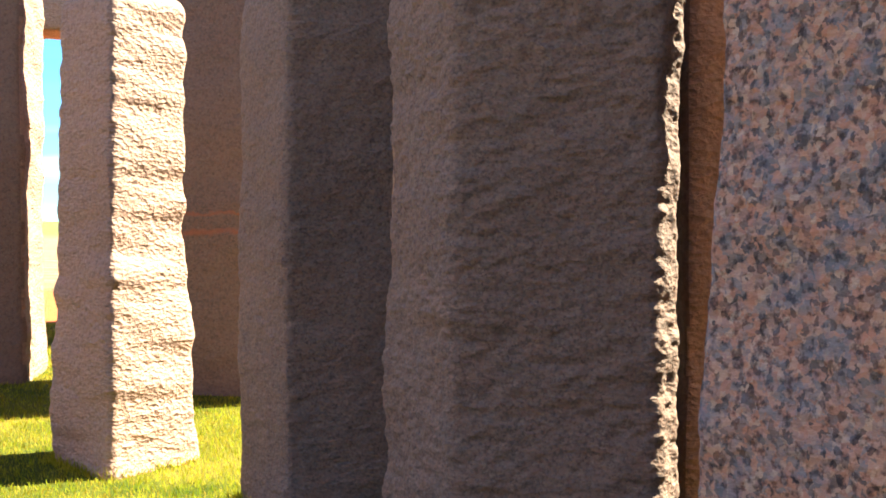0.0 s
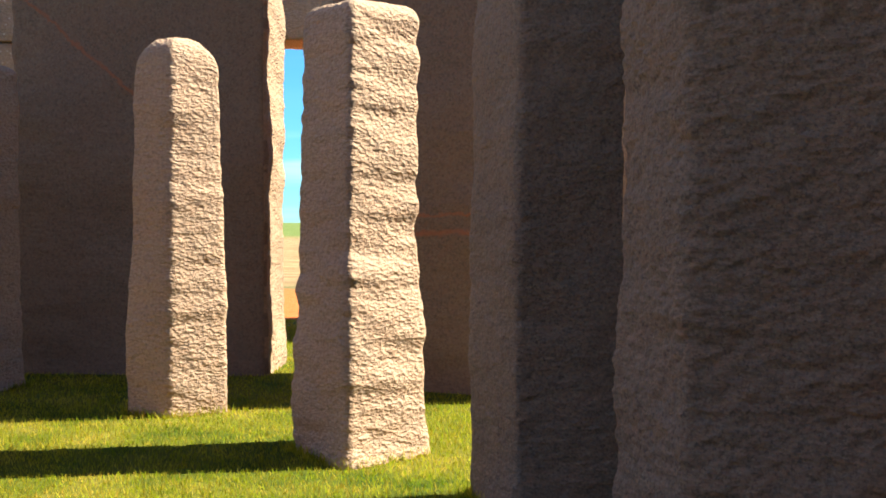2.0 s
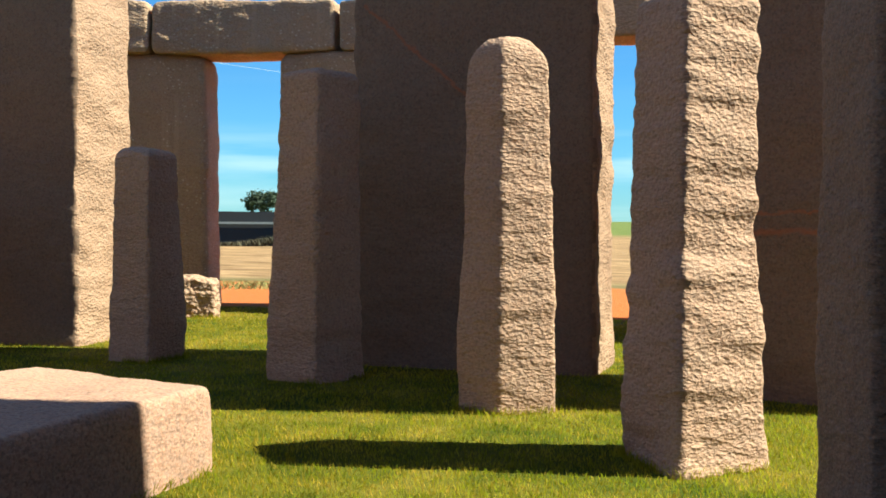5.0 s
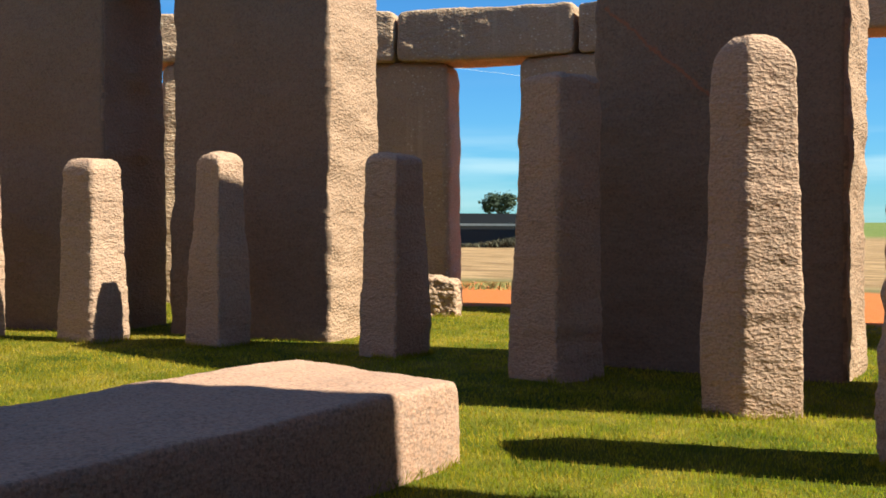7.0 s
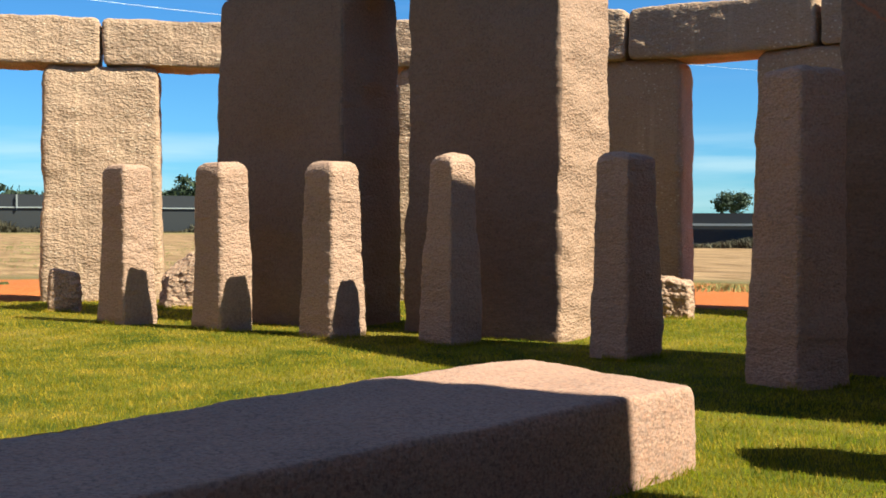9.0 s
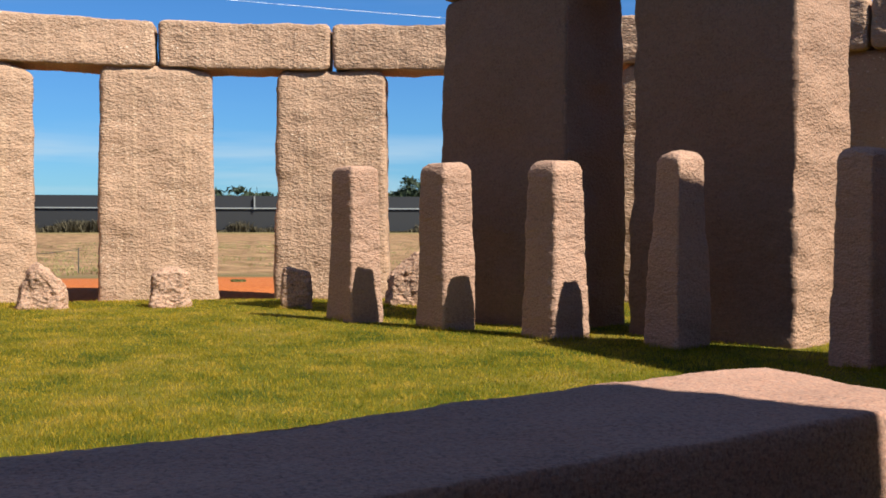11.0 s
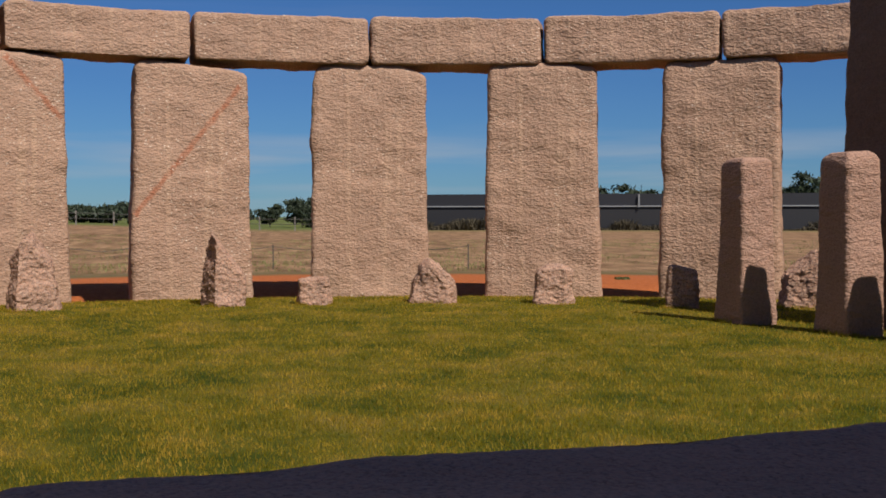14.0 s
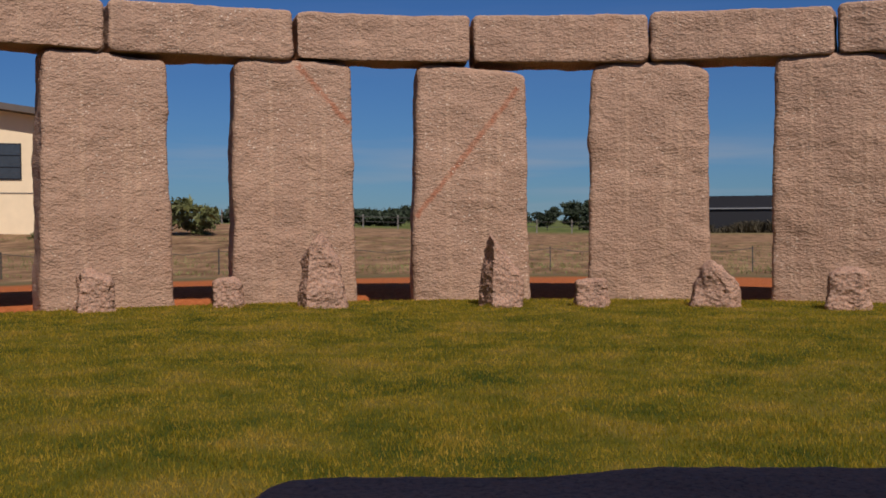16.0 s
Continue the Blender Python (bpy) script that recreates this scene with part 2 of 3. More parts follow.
def stone_mesh(name, corners, z0, z1, material, seed, n=80, m=80, radius=0.1, edge=0.08, taper=0.06, lean=(0, 0), wave=0.03, lumps=0.015, chips=0.006, ridge=1.0, top=None, crown=0.03, topk=6, ledge=0.0, pitch=6.5, ends=None):
    """A block with a polygon plan, rounded edges, taper towards the top and an uneven surface, as one closed mesh.
    wave: slow bends of the sides; lumps: bosses of about 0.2 m; chips: fine relief; ridge: how much flatter than long the bosses are.
    ledge: level courses left by splitting, pitch of them to the metre; ends: the plan direction of the only faces that carry them."""
    area = sum(a[0] * b[1] - b[0] * a[1] for a, b in zip(corners, corners[1:] + corners[:1]))
    if area < 0:
        corners = corners[::-1]
    out = round_outline(corners, radius, n)
    mid = out.mean(0)
    size = np.abs(out - mid).max()
    rings = []
    for s in (0.0, 0.35, 0.7, 0.92):                               # underside
        rings.append((s * (1 - edge / size), z0))
    for a in np.linspace(0, math.pi / 2, 5):
        rings.append((1 - edge / size * (1 - math.sin(a)), z0 + edge * (1 - math.cos(a))))
    for z in np.linspace(z0 + edge, z1 - edge, m)[1:-1]:
        rings.append((1.0, z))
    for a in np.linspace(0, math.pi / 2, 7):
        rings.append((1 - edge / size * (1 - math.cos(a)), z1 - edge * (1 - math.sin(a))))
    for s in np.linspace(0.95, 0.0, max(6, n // 10)):
        rings.append((s * (1 - edge / size), z1))
    verts = []
    for s, z in rings:
        k = (z - z0) / (z1 - z0)
        ring = mid + (out - mid) * max(s, 1e-3) * (1 - taper * k) + np.array(lean) * k
        zz = np.full(n, z)
        if top is not None:
            zz = zz + max(0, k) ** topk * np.array([top(*q) for q in (ring - mid)])
        zz = zz + (crown * (1 - s * s) if z > z1 - 1e-6 else 0)
        verts.append(np.c_[ring, zz])
    v = np.concatenate(verts)
    r = len(rings)
    j = np.arange(n)
    quads = np.concatenate([np.stack([i * n + j, i * n + (j + 1) % n, (i + 1) * n + (j + 1) % n, (i + 1) * n + j], -1) for i in range(r - 1)])
    me = bpy.data.meshes.new(name)
    me.from_pydata(v.tolist(), [], quads.tolist())
    me.update()
    nrm = np.empty(len(v) * 3)
    me.vertices.foreach_get("normal", nrm)
    nrm = nrm.reshape(-1, 3)
    flat = v * np.array([1, 1, ridge])
    off = wave * vnoise(v * 0.9 + seed * 3.1, seed) + wave * 0.6 * vnoise(v * 2.1 + seed, seed + 5)
    off = off + lumps * fbm(flat * 3.6 + seed, seed + 9, 3, 0.5) + chips * fbm(flat * np.array([22, 22, 22 / ridge ** 0.6]) + seed, seed + 21, 2, 0.5)
    if ledge:
        bed = vnoise(v * np.array([1.9, 1.9, pitch]) + seed, seed + 31) + 0.3 * vnoise(v * np.array([2.6, 2.6, 2.2 * pitch]) + seed, seed + 32)
        off = off + ledge * bed * (1.0 if ends is None else np.clip(np.abs(nrm[:, :2] @ np.array(ends)) * 2 - 0.7, 0, 1))
    v = v + nrm * off[:, None]
    me.vertices.foreach_set("co", v.ravel())
    me.materials.append(material)
    me.polygons.foreach_set("use_smooth", [True] * len(me.polygons))
    me.update()
    return me


def thing(name, me, label, category, group="", base=None, kind="", turn=0.0):
    """Links a mesh as a top-level thing, with its origin at the middle of its base; turn: degrees by which its own x leans from the world's."""
    co = np.empty(len(me.vertices) * 3)
    me.vertices.foreach_get("co", co)
    co = co.reshape(-1, 3)
    o = np.array(base) if base else np.r_[(co.min(0) + co.max(0))[:2] / 2, max(co[:, 2].min(), 0.0)]
    rot = Matrix.Rotation(radians(turn), 3, "Z")
    me.vertices.foreach_set("co", ((co - o) @ np.array(rot)).ravel())
    ob = new(name, me)
    ob.location, ob.rotation_euler = o, (0, 0, radians(turn))
    return tagged(ob, label, category, group, kind)


# ---- the ground ----
CX, CY, RING = -5.98, 1.09, 14.92      # middle of the stone circle and radius of its inner face


def land(x, y):
    """Height of the ground: level lawn, field that rises slowly away from it."""
    d = np.hypot(x - CX, y - CY)
    far = np.clip((d - 26) / 60, 0, 1)
    yaw = np.degrees(np.arctan2(-x, y))
    side = np.degrees(np.arctan2(-(x - CX), y - CY))
    ditch = 0.5 * np.exp(-((d - 17.3) / 1.3) ** 2) * np.clip((side - 55) / 12, 0, 1) * np.clip((150 - side) / 12, 0, 1)
    return 2.3 * far * far * (3 - 2 * far) * np.clip(1 - np.abs(yaw - 122) / 32, 0, 1) - ditch


def ground_material():
    m, nt, bs = mat("ground")
    co = coords(nt)
    geo = nt.nodes.new("ShaderNodeNewGeometry")
    sub = nt.nodes.new("ShaderNodeVectorMath")
    sub.operation = "DISTANCE"
    nt.links.new(geo.outputs["Position"], sub.inputs[0])
    sub.inputs[1].default_value = (CX, CY, 0)
    wob = math_node(nt, "MULTIPLY", math_node(nt, "SUBTRACT", tex(nt, co, 0.8, 4), 0.5), 1.2)
    d = math_node(nt, "ADD", sub.outputs["Value"], wob)
    lawn = ramp(nt, tex(nt, co, 0.75, 7, 0.66), (0.36, (0.05, 0.07, 0.006)), (0.5, (0.14, 0.125, 0.012)), (0.64, (0.22, 0.16, 0.03)))
    lawn = mix(nt, 0.55, lawn, ramp(nt, tex(nt, co, 60, 4, 0.7), (0.35, (0.25, 0.3, 0.2)), (0.62, (1.25, 1.2, 1.1))), "MULTIPLY")
    gravel = ramp(nt, tex(nt, co, 9, 6, 0.7), (0.3, (0.36, 0.095, 0.025)), (0.7, (0.55, 0.17, 0.055)))
    field = ramp(nt, tex(nt, coords(nt, 0.35, 1, 1), 1.1, 7, 0.7), (0.34, (0.13, 0.07, 0.034)), (0.5, (0.29, 0.165, 0.085)), (0.66, (0.46, 0.28, 0.15)))
    green = ramp(nt, tex(nt, co, 0.4, 5), (0.3, (0.07, 0.10, 0.02)), (0.7, (0.20, 0.20, 0.06)))

    def step(lo, hi):
        n = nt.nodes.new("ShaderNodeMapRange")
        n.inputs[1].default_value, n.inputs[2].default_value = lo, hi
        nt.links.new(d, n.inputs[0])
        return n.outputs[0]
    col = mix(nt, step(14.9, 15.3), lawn, gravel)
    col = mix(nt, step(22.0, 23.0), col, (0.16, 0.125, 0.055))
    col = mix(nt, step(23.2, 25.0), col, field)
    col = mix(nt, step(95, 125), col, green)
    col = mix(nt, 1.0, col, (0.86, 0.86, 0.84), "MULTIPLY")
    nt.links.new(col, bs.inputs["Base Color"])
    bs.inputs["Roughness"].default_value = 0.95
    bs.inputs["Specular IOR Level"].default_value = 0.1
    b = node(nt, "ShaderNodeBump", Strength=0.8, Distance=0.03)
    nt.links.new(tex(nt, co, 30, 5, 0.7), b.inputs["Height"])
    nt.links.new(b.outputs[0], bs.inputs["Normal"])
    return m


def build_ground():
    radii = np.r_[0, np.linspace(1.5, 15, 10), np.linspace(15.5, 24, 26), np.geomspace(27, 3000, 40)]
    a = np.linspace(0, 2 * math.pi, 144, endpoint=False)
    v = np.concatenate([np.stack([CX + r * np.cos(a), CY + r * np.sin(a), 0 * a], -1) for r in radii])
    v[:, 2] = land(v[:, 0], v[:, 1])
    j = np.arange(144)
    quads = np.concatenate([np.stack([i * 144 + j, i * 144 + (j + 1) % 144, (i + 1) * 144 + (j + 1) % 144, (i + 1) * 144 + j], -1) for i in range(len(radii) - 1)])[:, ::-1]
    me = bpy.data.meshes.new("ground")
    me.from_pydata(v.tolist(), [], quads.tolist())
    me.materials.append(ground_material())
    if me.polygons[200].normal.z < 0:
        me.flip_normals()
    tagged(new("ground", me), "mown lawn, red gravel path and dry paddock", "ground", kind="structure")


build_ground()


# ---- the stone circle ----
def ring_point(angle, r):
    """angle: degrees to the left of +y, seen from the middle of the circle."""
    return (CX - r * math.sin(radians(angle)), CY + r * math.cos(radians(angle)))


def ring_block(angle, width, r0, r1, twist=0.0):
    """Plan of an upright: inner and outer face square to the radius."""
    u = ring_point(angle, 1)
    out = np.array([u[0] - CX, u[1] - CY])
    side = np.array([out[1], -out[0]])
    c = np.array([CX, CY])
    if twist:
        hub, ca, sa = c + out * (r0 + r1) / 2, math.cos(radians(twist)), math.sin(radians(twist))
        plan = [c + out * r + side * w - hub for r, w in ((r0, -width / 2), (r0, width / 2), (r1, width / 2), (r1, -width / 2))]
        return [(hub[0] + ca * q[0] - sa * q[1], hub[1] + sa * q[0] + ca * q[1]) for q in plan]
    return [tuple(c + out * r + side * w) for r, w in ((r0, -width / 2), (r0, width / 2), (r1, width / 2), (r1, -width / 2))]


JOINT0 = 110.8
TOPS = {1: lambda u, v: -0.10 * max(0, 0.55 + 0.9 * v), 2: lambda u, v: -0.16 * max(0, v - 0.55) * 2.0, 29: lambda u, v: -0.05 * v, 3: lambda u, v: -0.03 * v}
for k in range(30):
    ang = JOINT0 - 12 * k if k < 15 else JOINT0 + 12 * (30 - k)
    seen = k <= 11 or k >= 28
    rnd = random.Random(k)
    tilt = 0.35 if k == 7 else 0.0
    w = 2.17 + rnd.uniform(-0.05, 0.05)
    me = stone_mesh("sarsen", ring_block(ang + tilt, w, RING + (0.12 if k == 7 else 0.0), RING + 1.05, -2.5 if k == 7 else 0.0), -0.2, 4.17, {0: M_VEIN_A, 1: M_VEIN_B}.get(k, M_SARSEN), 40 + k, 150 if seen else 40, 150 if seen else 24, 0.12, 0.16, 0.085, (0, 0), 0.032, 0.012, 0.0025, 1.3, TOPS.get(k), 0.02, 6, 0.004, 4.0)
    thing("standing_stone", me, "tall pink granite slab with drill lines and a rusty seam" if k < 2 else "tall pink granite slab with drill lines, standing upright", "standing stone", "uprights of the outer ring", turn=ang)
    plan = [ring_point(ang - 12 * q, RING - 0.02) for q in np.linspace(0.010, 0.990, 5)] + [ring_point(ang - 12 * q, RING + 1.07) for q in np.linspace(0.990, 0.010, 5)]
    me = stone_mesh("lintel", plan, 4.19, 5.02, M_SARSEN, 90 + k, 200 if seen else 60, 36 if seen else 10, 0.06, 0.10, 0.0, (0, 0), 0.030, 0.014, 0.003, 1.2, None, 0.01)
    thing("lintel_stone", me, "long pink granite lintel lying across two uprights", "lintel stone", "lintels of the outer ring", turn=ang - 6)


# ---- the inner trilithons ----
def slab(p, q, thick):
    """Plan of a slab whose inner face runs from p to q; its body lies on the left of that line."""
    d = np.subtract(q, p) / np.linalg.norm(np.subtract(q, p))
    nrm = np.array([-d[1], d[0]]) * thick
    return [tuple(p), tuple(q), tuple(q + nrm), tuple(p + nrm)]


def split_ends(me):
    """Gives a sawn upright's two narrow ends rough split granite, lightened as if sunlit."""
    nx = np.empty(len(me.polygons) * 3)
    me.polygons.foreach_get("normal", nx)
    me.materials.append(M_SPLIT_LIT)
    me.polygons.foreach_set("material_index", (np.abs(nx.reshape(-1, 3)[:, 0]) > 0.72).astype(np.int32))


def trilithon(pairs, height, thick, seed, cracked={}, taper=0.05):
    for i, (p, q) in enumerate(pairs):
        turn = math.degrees(math.atan2(q[1] - p[1], q[0] - p[0]))
        me = stone_mesh("trilithon", slab(np.array(p), np.array(q), thick), -0.2, height, cracked.get(i, M_SAW_SHADED), seed + i, 190, 240, 0.05, 0.12, taper, (0, 0), 0.03, 0.009, 0.004, 1.5, None, 0.02, 6, 0.022, 4.2, (math.cos(radians(turn)), math.sin(radians(turn))))
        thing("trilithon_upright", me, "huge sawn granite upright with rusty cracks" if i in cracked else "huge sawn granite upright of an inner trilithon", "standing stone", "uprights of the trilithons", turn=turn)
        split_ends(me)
    p, q = np.array(pairs[0][0], float), np.array(pairs[1][1], float)
    turn = math.degrees(math.atan2(q[1] - p[1], q[0] - p[0]))
    me = stone_mesh("lintel", slab(p, q, thick), height + 0.01, height + 0.95, M_SAW_SHADED, seed + 7, 120, 30, 0.1, 0.1, 0.0, (0, 0), 0.03, 0.01, 0.005, 1.2)
    thing("trilithon_lintel", me, "massive granite lintel capping an inner trilithon", "lintel stone", "lintels of the trilithons", turn=turn)


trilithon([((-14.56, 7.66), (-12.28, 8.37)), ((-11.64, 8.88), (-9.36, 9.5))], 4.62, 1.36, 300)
trilithon([((-5.87, 9.7), (-3.42, 10.15)), ((-2.65, 9.62), (-0.35, 9.36))], 6.1, 1.2, 320, {0: M_SAW_SEAM_SHADED, 1: M_SAW_VEIN_SHADED})
# unseen upper part flares outward to keep a sun streak off the altar
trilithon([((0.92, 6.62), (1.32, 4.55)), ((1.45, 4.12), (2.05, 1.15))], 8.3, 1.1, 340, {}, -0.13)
# two unseen trilithons added behind the walk, closing the horseshoe and dimming near pillars
trilithon([((2.75, -1.6), (2.15, -3.9)), ((1.95, -4.6), (0.9, -6.9))], 6.1, 1.2, 360)
trilithon([((-2.6, -8.6), (-4.8, -9.2)), ((-5.6, -9.4), (-7.8, -9.6))], 4.7, 1.25, 380)


# ---- the inner horseshoe of smaller stones ----
FOOT = []      # plans round which the grass grows longer


def pillar(l, m, r, height, seed, n=90, mm=150, top=None, taper=0.2, material=None, back=(), **kw):
    """A pillar whose plan has the corners l, m, r and the fourth opposite m."""
    l, m, r = (np.array(c, float) for c in (l, m, r))
    plan = [tuple(l), tuple(m), tuple(r), *back] if back else [tuple(l), tuple(m), tuple(r), tuple(l + r - m)]
    args = dict(radius=0.05, edge=0.08, taper=taper, wave=0.03, lumps=0.0075, chips=0.004, ridge=2.2, top=top, crown=0.025, ledge=0.006, pitch=6.0)
    args.update(kw)
    FOOT.append(plan)
    me = stone_mesh("pillar", plan, -0.15, height, material or M_BLUE, seed, n, mm, **args)
    return thing("granite_pillar", me, "rough pink granite pillar with a rounded top, standing on grass", "standing stone", "pillars of the horseshoe")


pillar((-15.15, 6.12), (-14.53, 6.26), (-14.48, 6.78), 2.18, 1, taper=0.24, back=[(-15.0, 6.48)])
pillar((-13.58, 6.77), (-12.96, 6.9), (-12.92, 7.4), 2.18, 2, taper=0.24, edge=0.11, back=[(-13.5, 7.1)])
pillar((-11.93, 7.42), (-11.32, 7.54), (-11.38, 8.12), 2.16, 3, taper=0.27, edge=0.11, back=[(-11.92, 7.76)])
pillar((-10.33, 8.1), (-9.76, 8.14), (-9.86, 8.74), 2.21, 4, taper=0.3, edge=0.10, back=[(-10.32, 8.46)], top=lambda u, v: -0.25 * abs(u + 0.02))
pillar((-8.2, 8.75), (-7.62, 8.73), (-7.68, 9.4), 2.15, 5, taper=0.25)
pillar((-6.0, 8.48), (-5.4, 8.4), (-5.2, 9.0), 2.8, 6, taper=0.22)
pillar((-3.75, 7.86), (-3.34, 7.77), (-3.01, 8.14), 2.84, 7, 170, 320, taper=0.2, top=lambda u, v: -0.4 * max(0.0, u - 0.08) - 0.3 * max(0.0, -u - 0.12), edge=0.16, lumps=0.007, chips=0.002, ledge=0.009, pitch=6.0)
pillar((-2.06, 6.83), (-1.56, 6.37), (-1.18, 6.92), 2.84, 8, 180, 380, taper=0.18, lean=(-0.03, 0.08), lumps=0.008, chips=0.002, ledge=0.017, pitch=7.6)
pillar((-0.77, 5.95), (-0.44, 5.38), (0.15, 5.5), 3.0, 9, 180, 320, taper=0.10, material=M_FINE_SHADED)
pillar((0.06, 4.75), (0.34, 4.16), (1.12, 4.02), 3.1, 10, 240, 400, taper=0.03, material=M_FINE_SHADED, back=[(1.235, 4.16), (1.05, 4.75), (0.3, 4.85)], lumps=0.010, chips=0.007, radius=0.05)
pillar((0.75, 2.1), (1.0, 1.75), (1.75, 1.65), 3.1, 11, 220, 380, taper=0.12, lean=(0.05, 0), material=M_NEAR, lumps=0.006, chips=0.003)

# ---- the altar stone ----
FOOT.append([(-5.61, 5.45), (-4.55, -0.85), (-3.2, -0.9), (-4.0, 5.3)])
me = stone_mesh("altar", [(-5.61, 5.45), (-4.55, -0.85), (-3.2, -0.9), (-4.0, 5.3)], -0.1, 0.5, M_ALTAR, 60, 360, 24, 0.14, 0.09, 0.0, (0, 0), 0.02, 0.006, 0.003, 1.0, None, 0.01)
thing("altar_stone", me, "long flat pink granite block lying on the grass", "altar stone")

# ---- the low boulders of the middle ring ----
# x, y, width, depth, height, taper, lean x, lean y, turn
BOULDERS = [(-17.75, -6.9, 0.72, 0.5, 0.66, 0.2, 0, 0, 20, lambda u, v: -0.55 * abs(v + 0.12) - 0.1 * u), (-18.65, -5.05, 0.55, 0.45, 0.47, 0.12, 0, 0, 15, lambda u, v: -1.0 * v * v),
            (-18.6, -3.5, 0.90, 0.7, 1.15, 0.25, 0, 0, 30, lambda u, v: -1.4 * abs(v + 0.02)), (-19.1, -0.62, 0.72, 0.85, 1.16, 0.15, 0, 0, 22, lambda u, v: -0.85 * max(0.0, min(1.0, (v + 0.17) * 1.75)) - 2.4 * max(0.0, -0.22 - v)),
            (-19.05, 0.85, 0.62, 0.5, 0.44, 0.04, 0, 0, -4, lambda u, v: 0.05 * v), (-19.1, 2.8, 0.90, 0.5, 0.68, 0.2, 0, 0, -14, lambda u, v: -0.75 * abs(v + 0.06) - 0.1 * (v < -0.2)),
            (-18.55, 4.75, 0.66, 0.5, 0.60, 0.12, 0, 0, -20, lambda u, v: -0.9 * v * v), (-17.35, 6.52, 0.66, 0.4, 0.62, 0.3, 0, 0, -22, lambda u, v: -0.2 * v),
            (-16.95, 8.42, 0.95, 0.5, 0.9, 0.2, 0, 0, -30, lambda u, v: -1.0 * abs(v - 0.08)), (-10.8, 13.35, 0.75, 0.5, 0.58, 0.08, 0, 0, -60, lambda u, v: -0.15 * u)]
for i, (x, y, w, dp, h, tp, lx, ly, tn, rise) in enumerate(BOULDERS):
    rnd = random.Random(200 + i)
    rot = Matrix.Rotation(radians(tn), 2)
    plan = [tuple(Vector((x, y)) + rot @ Vector((dp / 2 * c * rnd.uniform(0.8, 1.1), w / 2 * q * rnd.uniform(0.9, 1.05)))) for c, q in ((-1, -0.6), (-0.3, -1), (0.9, -0.8), (1, 0.7), (0.2, 1), (-1, 0.8))]
    FOOT.append(plan)
    me = stone_mesh("boulder", plan, -0.1, h, M_ROCK, 400 + i, 110, 70, 0.03, 0.05, tp, (lx, ly), 0.035, 0.03, 0.013, 1.0, rise, 0.02, 1.3)
    thing("boulder", me, "small rough granite boulder set in the grass", "boulder", "boulders of the middle ring")


# ---- lawn blades ----
def blade_mesh(name, x, y, height, width, material, rng):
    """One triangle for each blade, at random turns and tilts."""
    n = len(x)
    a, lean, b = rng.uniform(0, 6.283, n), rng.uniform(0.1, 0.9, n), rng.uniform(0, 6.283, n)
    z = land(x, y)
    v = np.empty((n, 3, 3))
    v[:, 0] = np.stack([x - width * np.cos(a), y - width * np.sin(a), z - 0.004], -1)
    v[:, 1] = np.stack([x + width * np.cos(a), y + width * np.sin(a), z - 0.004], -1)
    v[:, 2] = np.stack([x + height * lean * np.cos(b), y + height * lean * np.sin(b), z + height], -1)
    me = bpy.data.meshes.new(name)
    me.vertices.add(3 * n)
    me.vertices.foreach_set("co", v.ravel())
    me.loops.add(3 * n)
    me.loops.foreach_set("vertex_index", np.arange(3 * n, dtype=np.int32))
    me.polygons.add(n)
    me.polygons.foreach_set("loop_start", np.arange(0, 3 * n, 3, dtype=np.int32))
    me.update(calc_edges=True)
    me.materials.append(material)
    return me


def grass_material():
    m, nt, bs = mat("grass_blade")
    geo = nt.nodes.new("ShaderNodeNewGeometry")
    co = coords(nt)
    own = ramp(nt, geo.outputs["Random Per Island"], (0.0, (0.06, 0.07, 0.004)), (0.5, (0.215, 0.19, 0.013)), (0.9, (0.40, 0.30, 0.055)))
    patch = ramp(nt, tex(nt, co, 1.5, 8, 0.7), (0.38, (0.07, 0.095, 0.008)), (0.5, (0.23, 0.20, 0.015)), (0.62, (0.40, 0.29, 0.055)))
    col = mix(nt, 1.0, mix(nt, ramp(nt, tex(nt, co, 5, 4, 0.6), (0.42, (0.25, 0.25, 0.25)), (0.58, (0.8, 0.8, 0.8))), own, patch), (1.42, 1.08, 0.9), "MULTIPLY")
    nt.links.new(col, bs.inputs["Base Color"])
    bs.inputs["Roughness"].default_value = 0.7
    bs.inputs["Specular IOR Level"].default_value = 0.15
    # sunlight glows through the thin blades
    thin_leaf, blend = nt.nodes.new("ShaderNodeBsdfTranslucent"), nt.nodes.new("ShaderNodeMixShader")
    nt.links.new(mix(nt, 1.0, col, (1.1, 1.9, 1.0), "MULTIPLY"), thin_leaf.inputs[0])
    blend.inputs[0].default_value = 0.45
    nt.links.new(bs.outputs[0], blend.inputs[1])
    nt.links.new(thin_leaf.outputs[0], blend.inputs[2])
    nt.links.new(blend.outputs[0], nt.nodes["Material Output"].inputs[0])
    return m


rng = np.random.default_rng(5)
COUNT = 520000
yaw, dist = np.radians(rng.uniform(-8, 121, COUNT)), 2.2 + 18.6 * rng.random(COUNT) ** 1.15
bx, by = -0.2 - dist * np.sin(yaw), dist * np.cos(yaw)
keep = np.hypot(bx - CX, by - CY) < RING + 0.05 + 0.15 * rng.random(COUNT)
bx, by, dist = bx[keep], by[keep], dist[keep]
tall = 0.018 + 0.022 * rng.random(len(bx)) * (1 + 0.6 * vnoise(np.c_[bx, by, 0 * bx] * 1.7, 3))
me = blade_mesh("grass", bx, by, tall, 0.0022 + 0.00022 * dist, grass_material(), rng)
tagged(new("grass", me), "short mown lawn grass, green and straw yellow", "grass", kind="stuff")


